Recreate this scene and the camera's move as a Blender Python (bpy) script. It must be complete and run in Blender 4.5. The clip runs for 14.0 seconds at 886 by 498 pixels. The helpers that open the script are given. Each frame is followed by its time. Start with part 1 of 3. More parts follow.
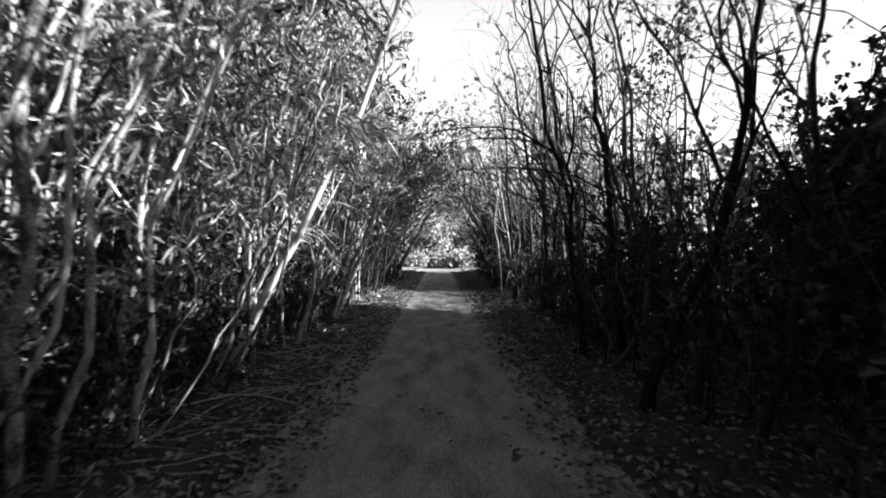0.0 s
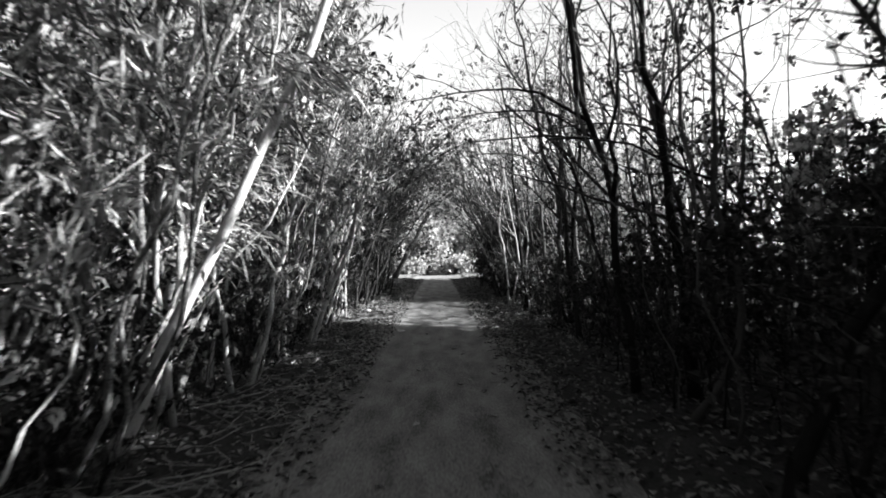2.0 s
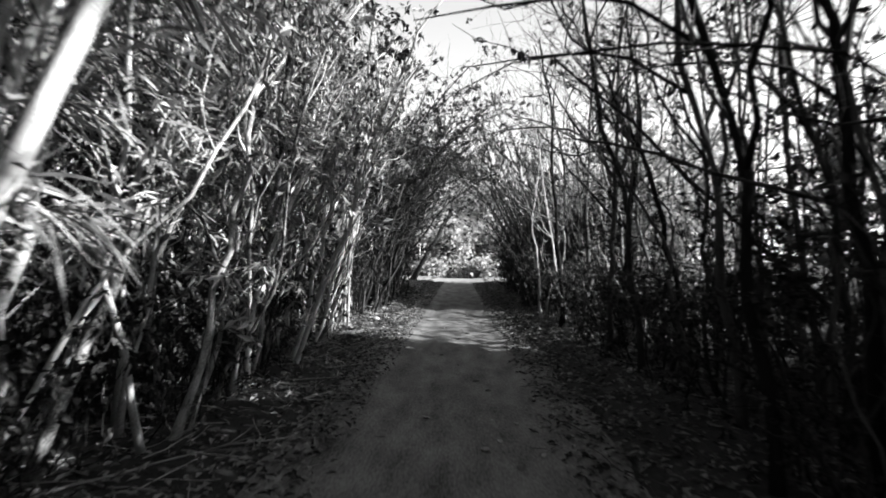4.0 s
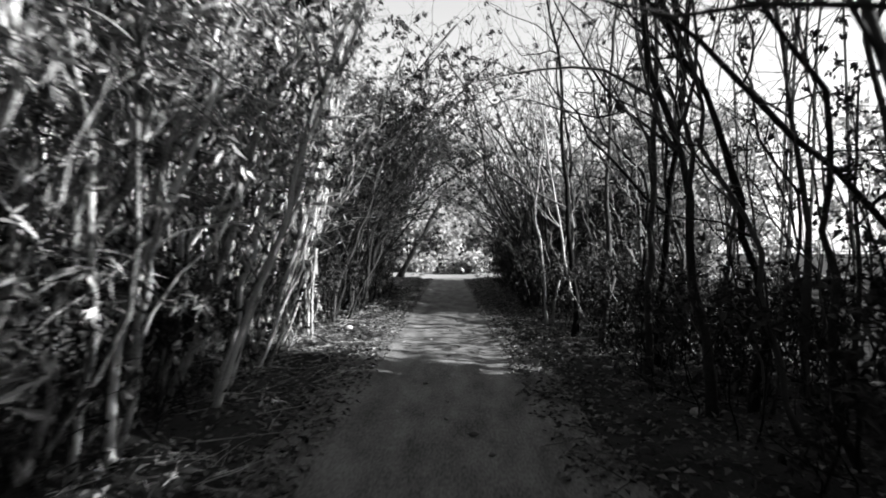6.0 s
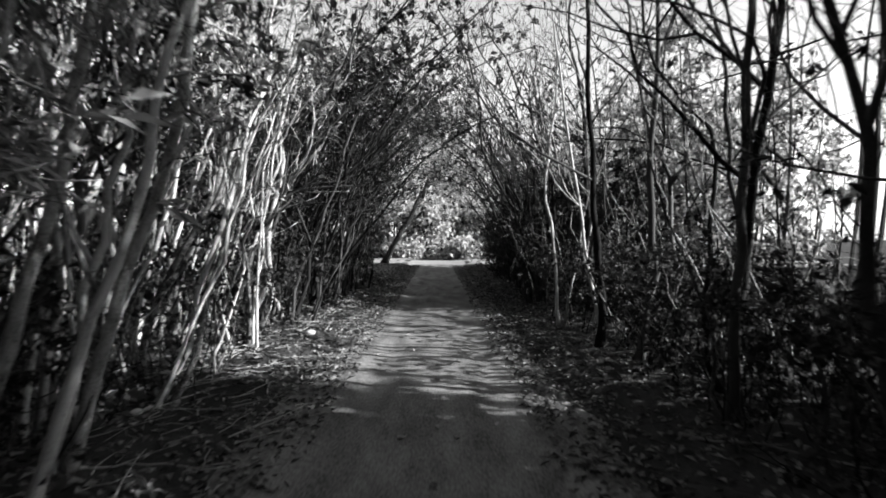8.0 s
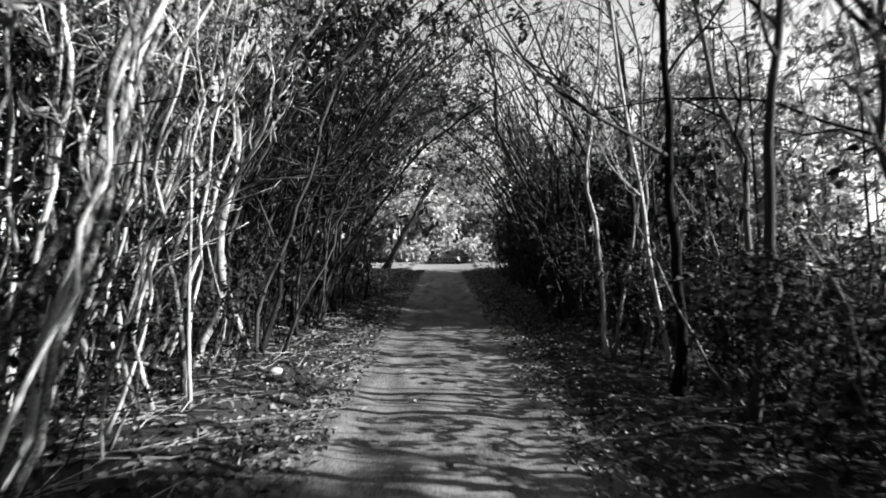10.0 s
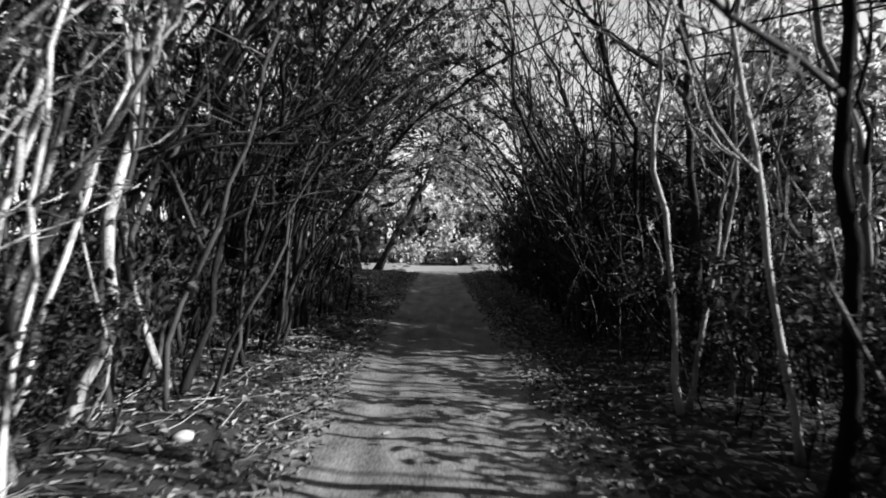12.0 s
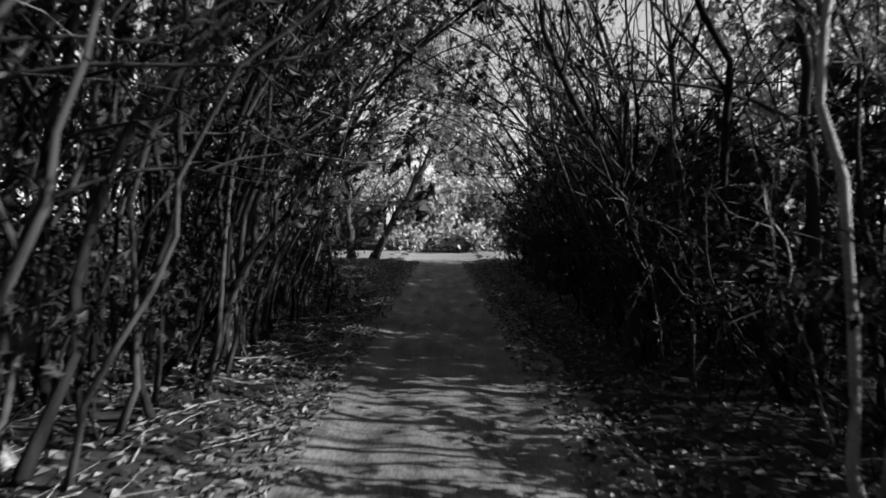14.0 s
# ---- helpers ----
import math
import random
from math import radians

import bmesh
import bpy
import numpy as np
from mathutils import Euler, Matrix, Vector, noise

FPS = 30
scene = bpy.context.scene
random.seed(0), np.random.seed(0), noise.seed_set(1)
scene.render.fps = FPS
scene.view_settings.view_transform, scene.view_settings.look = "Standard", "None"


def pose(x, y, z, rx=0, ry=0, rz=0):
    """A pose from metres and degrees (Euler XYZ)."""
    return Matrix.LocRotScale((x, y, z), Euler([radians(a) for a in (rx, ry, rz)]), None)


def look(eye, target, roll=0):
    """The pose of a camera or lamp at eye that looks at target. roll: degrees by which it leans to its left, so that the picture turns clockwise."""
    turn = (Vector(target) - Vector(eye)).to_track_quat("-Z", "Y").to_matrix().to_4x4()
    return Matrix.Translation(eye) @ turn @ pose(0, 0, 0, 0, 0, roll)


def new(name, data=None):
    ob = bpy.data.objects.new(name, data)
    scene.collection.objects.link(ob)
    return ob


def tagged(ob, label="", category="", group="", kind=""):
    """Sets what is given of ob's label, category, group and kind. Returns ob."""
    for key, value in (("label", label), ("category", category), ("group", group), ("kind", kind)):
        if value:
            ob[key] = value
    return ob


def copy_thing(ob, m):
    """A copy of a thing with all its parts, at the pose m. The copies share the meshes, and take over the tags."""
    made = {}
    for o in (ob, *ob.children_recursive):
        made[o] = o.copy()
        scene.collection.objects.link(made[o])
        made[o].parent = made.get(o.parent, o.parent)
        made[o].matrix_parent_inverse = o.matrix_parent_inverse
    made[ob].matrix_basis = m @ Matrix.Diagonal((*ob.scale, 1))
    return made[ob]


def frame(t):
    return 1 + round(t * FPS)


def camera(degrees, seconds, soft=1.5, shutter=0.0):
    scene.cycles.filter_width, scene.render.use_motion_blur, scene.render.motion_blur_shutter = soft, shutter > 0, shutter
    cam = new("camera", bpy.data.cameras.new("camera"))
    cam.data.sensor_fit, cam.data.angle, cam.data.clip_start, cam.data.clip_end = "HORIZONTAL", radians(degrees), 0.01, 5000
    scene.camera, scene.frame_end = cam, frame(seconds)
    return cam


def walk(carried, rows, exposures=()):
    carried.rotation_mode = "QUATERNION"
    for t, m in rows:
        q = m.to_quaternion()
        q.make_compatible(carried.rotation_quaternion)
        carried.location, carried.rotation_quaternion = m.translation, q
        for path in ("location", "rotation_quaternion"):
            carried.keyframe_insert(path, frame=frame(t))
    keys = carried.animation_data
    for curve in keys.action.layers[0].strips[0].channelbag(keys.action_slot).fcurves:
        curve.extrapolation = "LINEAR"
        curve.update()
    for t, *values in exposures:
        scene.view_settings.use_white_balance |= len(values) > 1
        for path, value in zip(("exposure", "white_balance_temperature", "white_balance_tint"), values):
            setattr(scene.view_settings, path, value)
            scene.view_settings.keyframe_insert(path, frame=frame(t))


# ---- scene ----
cam = camera(79.24, 14.0, soft=1.8, shutter=0.9)
PATH = [
    (0.0, pose(0.002, 0.001, 1.603, 90.00, -0.33, -0.44)),
    (0.5, pose(0.002, 0.509, 1.611, 89.72, -0.61, -0.79)),
    (1.0, pose(-0.007, 1.017, 1.607, 90.08, 0.15, -0.80)),
    (1.5, pose(0.012, 1.523, 1.598, 90.23, 0.84, -0.61)),
    (2.0, pose(0.021, 2.050, 1.601, 90.61, 1.08, -0.60)),
    (2.5, pose(0.004, 2.587, 1.599, 90.78, 0.55, -0.44)),
    (3.0, pose(0.011, 3.103, 1.588, 90.89, -0.58, -0.40)),
    (5.3, pose(0.056, 5.624, 1.599, 90.53, -0.31, 3.95)),
    (5.5, pose(0.055, 5.836, 1.597, 90.48, -0.30, 3.09)),
    (6.0, pose(0.057, 6.365, 1.593, 90.27, -0.20, 0.71)),
    (6.5, pose(0.058, 6.914, 1.585, 89.73, -0.14, -0.33)),
    (7.0, pose(0.055, 7.464, 1.585, 89.10, -0.11, -0.62)),
    (7.5, pose(0.063, 8.019, 1.601, 88.71, -0.18, -0.46)),
    (8.0, pose(0.048, 8.567, 1.607, 88.59, -0.44, -0.55)),
    (8.2, pose(0.032, 8.784, 1.612, 88.65, -0.53, -0.99)),
    (10.3, pose(0.004, 11.009, 1.618, 88.81, 0.45, 0.30)),
    (10.5, pose(-0.005, 11.218, 1.610, 88.68, 0.35, 0.64)),
    (11.0, pose(-0.032, 11.753, 1.603, 88.63, -0.38, 0.33)),
    (11.5, pose(-0.020, 12.284, 1.602, 88.79, -0.97, -0.40)),
    (12.0, pose(-0.019, 12.815, 1.596, 88.82, -0.60, -0.40)),
    (12.5, pose(-0.030, 13.331, 1.596, 88.91, -0.43, -0.72)),
    (13.0, pose(-0.019, 13.844, 1.603, 88.42, -0.12, -0.63)),
    (13.5, pose(-0.020, 14.348, 1.594, 87.59, -0.13, -0.29)),
    (14.0, pose(-0.008, 14.831, 1.607, 87.25, -0.25, -0.22)),
]
EXPOSURES = [(0.0, 2.5), (3.2, 2.45), (7.0, 2.2), (10.3, 1.98), (12.5, 1.68), (14.0, 1.5)]
walk(cam, PATH, EXPOSURES)

# ---- light ----
SUN_AZIMUTH = radians(102)     # clockwise from straight ahead
SUN_HEIGHT = radians(26)
world = bpy.data.worlds.new("sky")
scene.world = world
world.use_nodes = True
wn = world.node_tree
sky = wn.nodes.new("ShaderNodeTexSky")
sky.sky_type = "NISHITA"
sky.sun_disc = False
sky.sun_elevation = SUN_HEIGHT
sky.sun_rotation = SUN_AZIMUTH
sky.air_density = 1.6
sky.dust_density = 0.5
grey = wn.nodes.new("ShaderNodeRGBToBW")
wn.links.new(sky.outputs[0], grey.inputs[0])
wn.links.new(grey.outputs[0], wn.nodes["Background"].inputs["Color"])
wn.nodes["Background"].inputs["Strength"].default_value = 0.066
sun_way = Vector((math.sin(SUN_AZIMUTH) * math.cos(SUN_HEIGHT), math.cos(SUN_AZIMUTH) * math.cos(SUN_HEIGHT), math.sin(SUN_HEIGHT)))
sun = new("sun", bpy.data.lights.new("sun", "SUN"))
sun.data.energy = 5.0
sun.data.angle = radians(0.5)
sun.matrix_world = look(sun_way * 60, (0, 0, 0))


# ---- materials ----
def material(name, low, high, scale, stretch=(1, 1, 1), rough=0.9, bump=0.4, fine=9.0, random_by="", sheer=0.0, gloss=0.03, spread=0.6):
    """Grey surface from low to high reflectance, mottled at two scales; random_by: island or object."""
    m = bpy.data.materials.new(name)
    m.use_nodes = True
    nt = m.node_tree
    b = nt.nodes["Principled BSDF"]
    b.inputs["Roughness"].default_value = rough
    b.inputs["Specular IOR Level"].default_value = gloss
    co = nt.nodes.new("ShaderNodeTexCoord")
    mp = nt.nodes.new("ShaderNodeMapping")
    mp.inputs["Scale"].default_value = stretch
    nt.links.new(co.outputs["Object"], mp.inputs[0])
    n1 = nt.nodes.new("ShaderNodeTexNoise")
    n1.inputs["Scale"].default_value = scale
    n1.inputs["Detail"].default_value = 4
    n2 = nt.nodes.new("ShaderNodeTexNoise")
    n2.inputs["Scale"].default_value = scale * fine
    n2.inputs["Detail"].default_value = 3
    nt.links.new(mp.outputs[0], n1.inputs[0])
    nt.links.new(mp.outputs[0], n2.inputs[0])
    mix = nt.nodes.new("ShaderNodeMath")
    mix.operation = "MULTIPLY_ADD"
    mix.inputs[1].default_value = 0.45
    nt.links.new(n2.outputs[0], mix.inputs[0])
    half = nt.nodes.new("ShaderNodeMath")
    half.operation = "MULTIPLY"
    half.inputs[1].default_value = 0.55
    nt.links.new(n1.outputs[0], half.inputs[0])
    nt.links.new(half.outputs[0], mix.inputs[2])
    value = mix.outputs[0]
    lo, hi = 0.33, 0.67
    if random_by:
        if random_by == "island":
            src = nt.nodes.new("ShaderNodeNewGeometry").outputs["Random Per Island"]
        else:
            src = nt.nodes.new("ShaderNodeObjectInfo").outputs["Random"]
        w = nt.nodes.new("ShaderNodeMath")
        w.operation = "MULTIPLY_ADD"
        w.inputs[1].default_value = spread
        nt.links.new(src, w.inputs[0])
        h2 = nt.nodes.new("ShaderNodeMath")
        h2.operation = "MULTIPLY"
        h2.inputs[1].default_value = 1 - spread
        nt.links.new(value, h2.inputs[0])
        nt.links.new(h2.outputs[0], w.inputs[2])
        value = w.outputs[0]
        lo, hi = 0.5 - 0.5 * spread - 0.17 * (1 - spread) + 0.13, 0.5 + 0.5 * spread + 0.17 * (1 - spread) - 0.13
    ramp = nt.nodes.new("ShaderNodeMapRange")
    ramp.inputs["From Min"].default_value = lo
    ramp.inputs["From Max"].default_value = hi
    ramp.inputs["To Min"].default_value = low
    ramp.inputs["To Max"].default_value = high
    nt.links.new(value, ramp.inputs["Value"])
    nt.links.new(ramp.outputs[0], b.inputs["Base Color"])
    if bump:
        bp = nt.nodes.new("ShaderNodeBump")
        bp.inputs["Strength"].default_value = bump
        bp.inputs["Distance"].default_value = 0.01
        nt.links.new(mix.outputs[0], bp.inputs["Height"])
        nt.links.new(bp.outputs[0], b.inputs["Normal"])
    if sheer:
        tr = nt.nodes.new("ShaderNodeBsdfTranslucent")
        nt.links.new(ramp.outputs[0], tr.inputs["Color"])
        ms = nt.nodes.new("ShaderNodeMixShader")
        ms.inputs[0].default_value = sheer
        nt.links.new(b.outputs[0], ms.inputs[1])
        nt.links.new(tr.outputs[0], ms.inputs[2])
        nt.links.new(ms.outputs[0], nt.nodes["Material Output"].inputs["Surface"])
    return m


DIRT = material("packed_dirt", 0.045, 0.175, 2.2, stretch=(1.6, 0.5, 1), bump=0.5, fine=16)
SOIL = material("leaf_mould", 0.012, 0.04, 3.0, bump=0.9, fine=12)
LITTER = material("dry_leaf", 0.02, 0.19, 5.0, bump=0.2, random_by="island", rough=0.75, sheer=0.15)
# sunlit stems: sunlight painted as pale bark, dapple as strong mottling
BARK_SUNLIT = material("sunlit_bark", 0.025, 0.42, 5.0, stretch=(2.4, 2.4, 1.2), bump=0.6, random_by="object", spread=0.25)
# bark of the shaded trees, deep shade put into its near-black colour
BARK_SHADE = material("shade_bark", 0.008, 0.048, 6.0, stretch=(3, 3, 0.7), bump=0.6, random_by="object")
TWIG = material("twig_bark", 0.012, 0.09, 5.0, bump=0.2, random_by="object")
# leaves made nearly black, so the colour itself carries the woods' shade
LEAF_SHADE = material("leaf", 0.012, 0.05, 4.0, bump=0.15, random_by="island", rough=0.7, sheer=0.12, gloss=0.06)
LEAF_DRY = material("withered_leaf", 0.06, 0.34, 4.0, bump=0.15, random_by="island", rough=0.7, sheer=0.15, gloss=0.06)
# haze and sun glare put into the colour: leaves far paler than foliage
LEAF_HAZE = material("haze_bright_leaf", 0.14, 0.5, 4.0, bump=0.1, random_by="island", rough=0.7, sheer=0.55, gloss=0.06)
# lighter copy of the right-hand bark, sun slivers put into its mottling
STEM_LIT = material("sun_caught_bark", 0.02, 0.28, 5.0, stretch=(2.4, 2.4, 1.2), bump=0.5, random_by="object", spread=0.3)
STICK = material("dead_wood", 0.05, 0.22, 7.0, stretch=(3, 3, 1), bump=0.5, random_by="object")
STONE = material("pale_stone", 0.2, 0.42, 8.0, bump=0.5)


# ---- mesh helpers ----
class Heap:
    """Vertices and faces gathered for one mesh."""

    def __init__(self):
        self.v, self.f, self.n = [], [], 0

    def add(self, v, f):
        self.v.append(np.asarray(v, float))
        self.f.append((np.asarray(f, int) + self.n).tolist())
        self.n += len(v)

    def verts(self):
        return np.concatenate(self.v) if self.v else np.zeros((0, 3))

    def faces(self):
        return [q for fs in self.f for q in fs]

    def put(self, other, m):
        """Adds another heap, moved by the 4x4 matrix m."""
        if not other.n:
            return
        m = np.array(m)
        self.add(other.verts() @ m[:3, :3].T + m[:3, 3], np.zeros((0, 3), int))
        base = self.n - other.n
        self.f.append([[i + base for i in q] for q in other.faces()])

    def mesh(self, name, mat, smooth=False):
        me = bpy.data.meshes.new(name)
        me.from_pydata(self.verts().tolist(), [], self.faces())
        me.materials.append(mat)
        if smooth:
            me.polygons.foreach_set("use_smooth", [True] * len(me.polygons))
        me.update()
        return me


def tube(heap, pts, radii, sides):
    """A closed round tube along pts."""
    pts = np.asarray(pts, float)
    n = len(pts)
    d = np.gradient(pts, axis=0)
    d /= np.linalg.norm(d, axis=1)[:, None] + 1e-9
    ref = np.array([0.31, 0.95, 0.05]) if abs(d[0][2]) > 0.6 else np.array([0.05, 0.1, 1.0])
    a = np.cross(d, ref)
    a /= np.linalg.norm(a, axis=1)[:, None] + 1e-9
    b = np.cross(d, a)
    ang = np.arange(sides) * 2 * np.pi / sides
    ring = np.cos(ang)[None, :, None] * a[:, None] + np.sin(ang)[None, :, None] * b[:, None]
    v = (pts[:, None] + ring * np.asarray(radii)[:, None, None]).reshape(-1, 3)
    i, j = np.meshgrid(np.arange(n - 1), np.arange(sides), indexing="ij")
    k = (j + 1) % sides
    f = np.stack([i * sides + j, i * sides + k, (i + 1) * sides + k, (i + 1) * sides + j], -1).reshape(-1, 4)
    heap.add(v, f)
    heap.f.append([[heap.n - sides + q for q in range(sides)], [heap.n - n * sides + q for q in reversed(range(sides))]])


def leaves(heap, rng, at, length, width, droop=0.3, flat=0.0, way=None):
    """Folded pointed leaves at the given places, round the directions of way where given."""
    n = len(at)
    if not n:
        return
    d = rng.normal(size=(n, 3))
    if way is not None:
        d = d * 0.5 + way
    d[:, 2] = d[:, 2] * (1 - flat) - droop
    d /= np.linalg.norm(d, axis=1)[:, None]
    up = rng.normal(size=(n, 3)) + np.array([0, 0, 0.8 + 4 * flat])
    s = np.cross(d, up)
    s /= np.linalg.norm(s, axis=1)[:, None] + 1e-9
    nn = np.cross(s, d)
    ln = (length * rng.uniform(0.55, 1.3, n))[:, None]
    wd = (width * rng.uniform(0.6, 1.3, n))[:, None]
    v = np.stack([at, at + d * ln * 0.45 + s * wd + nn * wd * 0.5, at + d * ln - nn * ln * 0.12, at + d * ln * 0.45 - s * wd + nn * wd * 0.5], 1).reshape(-1, 3)
    q = np.arange(n)[:, None] * 4
    heap.add(v, np.concatenate([q + [0, 1, 2], q + [0, 2, 3]]))


def wander(rng, n, step):
    """A smooth random drift in x and y for n points, zero at the start."""
    w = np.cumsum(rng.normal(0, step, (n, 2)), 0)
    w -= w[0]
    w[1:-1] = (w[:-2] + w[1:-1] * 2 + w[2:]) / 4
    return w


def grow(seed, height=5.0, radius=0.03, lean=0.1, arch=0.1, limbs=8, twigs=40, foliage=400, leaf=0.08, leaf_w=0.014,
         bare=0.35, reach=0.3, toward=0.6, crook=0.05, sides=6, second=0.4, droop=0.3, n=17, points=8, tuft=6, top=0.3):
    """Wood, branches and leaves of a young tree that leans and arches to +x, its foot at the origin."""
    rng = np.random.default_rng(seed)
    wood, arms, branch, crown = Heap(), [], Heap(), Heap()
    s = np.linspace(0, 1, n)
    stem = np.zeros((n, 3))
    stem[:, 0] = height * (lean * s + arch * s ** 2.2)
    stem[:, 2] = height * (s - 0.35 * abs(arch) * s ** 3) - 0.06
    stem[:, :2] += wander(rng, n, crook)
    stem[1:, :2] += rng.normal(0, crook * 0.3, (n - 1, 2))
    r = radius * (1 - (1 - top) * s) * (1 + 0.5 * np.exp(-s * 40)) * rng.uniform(0.88, 1.12, n)
    tube(wood, stem, r, sides)
    spots = []
    ends = [(stem[n // 2:], r[n // 2:])]

    def limb(p, r0, d, length, points, up=0.5, heap=branch, k=5):
        q = [np.array(p)]
        d = d / np.linalg.norm(d)
        for i in range(points - 1):
            d = d + rng.normal(0, 0.24, 3) + np.array([0.03 * toward, 0, up * 0.12])
            d /= np.linalg.norm(d)
            q.append(q[-1] + d * length / (points - 1))
        q = np.array(q)
        rr = r0 * np.linspace(1, 0.25, points)
        tube(heap, q, rr, k)
        return q, rr

    for i in range(limbs):
        u = rng.uniform(bare, 0.95)
        j = u * (n - 1)
        a = int(j)
        p = stem[a] + (stem[min(a + 1, n - 1)] - stem[a]) * (j - a)
        az = rng.uniform(-np.pi, np.pi)
        d = np.array([np.cos(az) + toward, np.sin(az), rng.uniform(0.7, 1.9)])
        ln = height * reach * rng.uniform(0.5, 1.2) * (1.25 - 0.7 * u)
        r0 = max(0.006, np.interp(u, s, r) * rng.uniform(0.4, 0.75))
        arm = Heap()
        arms.append(arm)
        q, rr = limb(p, r0, d, ln, points, heap=arm, k=5 if sides > 4 else 3)
        ends.append((q[2:], rr[2:]))
        if rng.random() < second:
            e = rng.integers(1, points - 2)
            q, rr = limb(q[e], rr[e] * 0.8, q[e] - q[e - 1] + rng.normal(0, 0.12, 3), ln * 0.6, 5, heap=arm, k=4 if sides > 4 else 3)
            ends.append((q[1:], rr[1:]))
    for i in range(twigs):
        q, rr = ends[rng.integers(len(ends))]
        e = rng.integers(len(q))
        d = rng.normal(0, 1, 3) + np.array([0.3 * toward, 0, 0.35])
        t, tr = limb(q[e], max(0.0035, rr[e] * 0.5), d, rng.uniform(0.3, 0.9), 4, 0.0, branch, 3)
        spots.append(t[1:])
    for q, rr in ends:
        spots.append(q[-4:])
    spots = np.concatenate(spots)
    if foliage:
        k = max(1, foliage // tuft)
        at = np.repeat(spots[rng.integers(len(spots), size=k)] + rng.normal(0, 0.05, (k, 3)), tuft, 0)
        way = np.repeat(rng.normal(0, 0.7, (k, 3)), tuft, 0)
        at = at + way * leaf * rng.uniform(-0.4, 0.4, (len(at), 1)) + rng.normal(0, 0.2 * leaf, at.shape)
        up = at[:, 2] > 0.1
        leaves(crown, rng, at[up], leaf, leaf_w, droop, way=way[up])
    return wood, arms, branch, crown


def part(name, heap, mat, parent, label="", smooth=False):
    ob = new(name, heap.mesh(name, mat, smooth))
    ob.parent = parent
    if label:
        ob["label"] = label
    return ob


def tree(name, label, group, bark, leaf_mat, **kw):
    root = tagged(new(name), label, "tree", group)
    wood, arms, branch, crown = grow(**kw)
    part("trunk", wood, bark, root, smooth=True)
    for arm in arms:
        part("limb", arm, bark, root, smooth=True)
    tagged(part("twig_spray", branch, TWIG, root), kind="stuff")
    if crown.n:
        tagged(part("crown", crown, leaf_mat, root), kind="stuff")
    return root


# ---- ground ----
def verge(x, y):
    """Height of the ground: a flat worn track between low, uneven verges."""
    e = abs(x + 0.03)
    w = 1.22 + 0.16 * noise.noise((0.35 * y, 3.0, 0.0)) + 0.07 * noise.noise((1.7 * y, 9.0, 1.0))
    t = min(max((e - w) / 0.7, 0.0), 1.0)
    far = min(abs(x) / 60, 1.0) * (1.0 if abs(x) < 200 and abs(y) < 200 else 0.0)
    lump = 0.05 * noise.noise((x * 1.3, y * 1.3, 0.0)) + 0.03 * noise.noise((x * 4, y * 4, 5.0))
    return t * t * (3 - 2 * t) * (0.11 + lump) + 0.012 * noise.noise((x * 3, y * 2, 2.0)) + far * 0.8 * noise.noise((x * 0.05, y * 0.05, 0.0)) - 0.012


def axis(fine, reach, step):
    near = list(np.arange(-fine, fine + step / 2, step))
    out = [fine + step * 2 * 1.45 ** k for k in range(1, 60)]
    out = [v for v in out if v < reach]
    return [-v for v in reversed(out)] + near + out


def sheet(xs, ys, height):
    h = Heap()
    v = [(x, y, height(x, y)) for y in ys for x in xs]
    nx = len(xs)
    f = [(j * nx + i, j * nx + i + 1, (j + 1) * nx + i + 1, (j + 1) * nx + i) for j in range(len(ys) - 1) for i in range(nx - 1)]
    h.add(v, f)
    return h


ground = new("ground", sheet(axis(6.0, 900, 0.16), [22 + v for v in axis(27.0, 900, 0.16)], verge).mesh("ground", SOIL, True))
tagged(ground, "dark leaf-mould woodland floor beside the track", "ground", kind="structure")


def track(x, y):
    e = abs(x)
    rut = -0.022 * (math.exp(-((x - 0.62) / 0.2) ** 2) + math.exp(-((x + 0.58) / 0.2) ** 2))
    grain = 0.010 * noise.noise((x * 2.1, y * 0.8, 7.0)) + 0.006 * noise.noise((x * 7, y * 6, 3.0)) + 0.004 * noise.noise((x * 16, y * 15, 3.0))
    return 0.022 + rut + grain - 0.10 * max(e - 1.1, 0) ** 1.5


road = new("road", sheet(list(np.arange(-1.62, 1.63, 0.06)), list(np.arange(-6, 38.4, 0.08)), track).mesh("road", DIRT, True))
tagged(road, "worn dirt track of packed dark earth", "dirt track", kind="structure")


# added strip for the sunlit clearing floor, its brightness put into the colour
SUNLIT_GROUND = material("sunlit_ground", 0.09, 0.22, 1.2, stretch=(0.5, 1.5, 1), bump=0.4, fine=14)
crossing = new("road", sheet(list(np.arange(-24, 24.1, 0.5)), list(np.arange(37.6, 43.8, 0.2)),
                             lambda x, y: verge(x, y) + 0.012 - 0.05 * max(abs(y - 40.7 - 0.4 * noise.noise((x * 0.5, 0, 4))) - 2.7, 0)).mesh("road", SUNLIT_GROUND, True))
tagged(crossing, "added strip of ground across the clearing, painted pale as sunlit", "sandy track", kind="structure")

# ---- young trees along both sides ----
def stand(name, label, group, bark, leaf_mat, variants, **base):
    made = []
    for i, extra in enumerate(variants):
        kw = dict(base)
        kw.update(extra)
        made.append(tree(name, label, group, bark, leaf_mat, seed=base["seed"] + i * 17, **{k: v for k, v in kw.items() if k != "seed"}))
    return made


rng = np.random.default_rng(5)


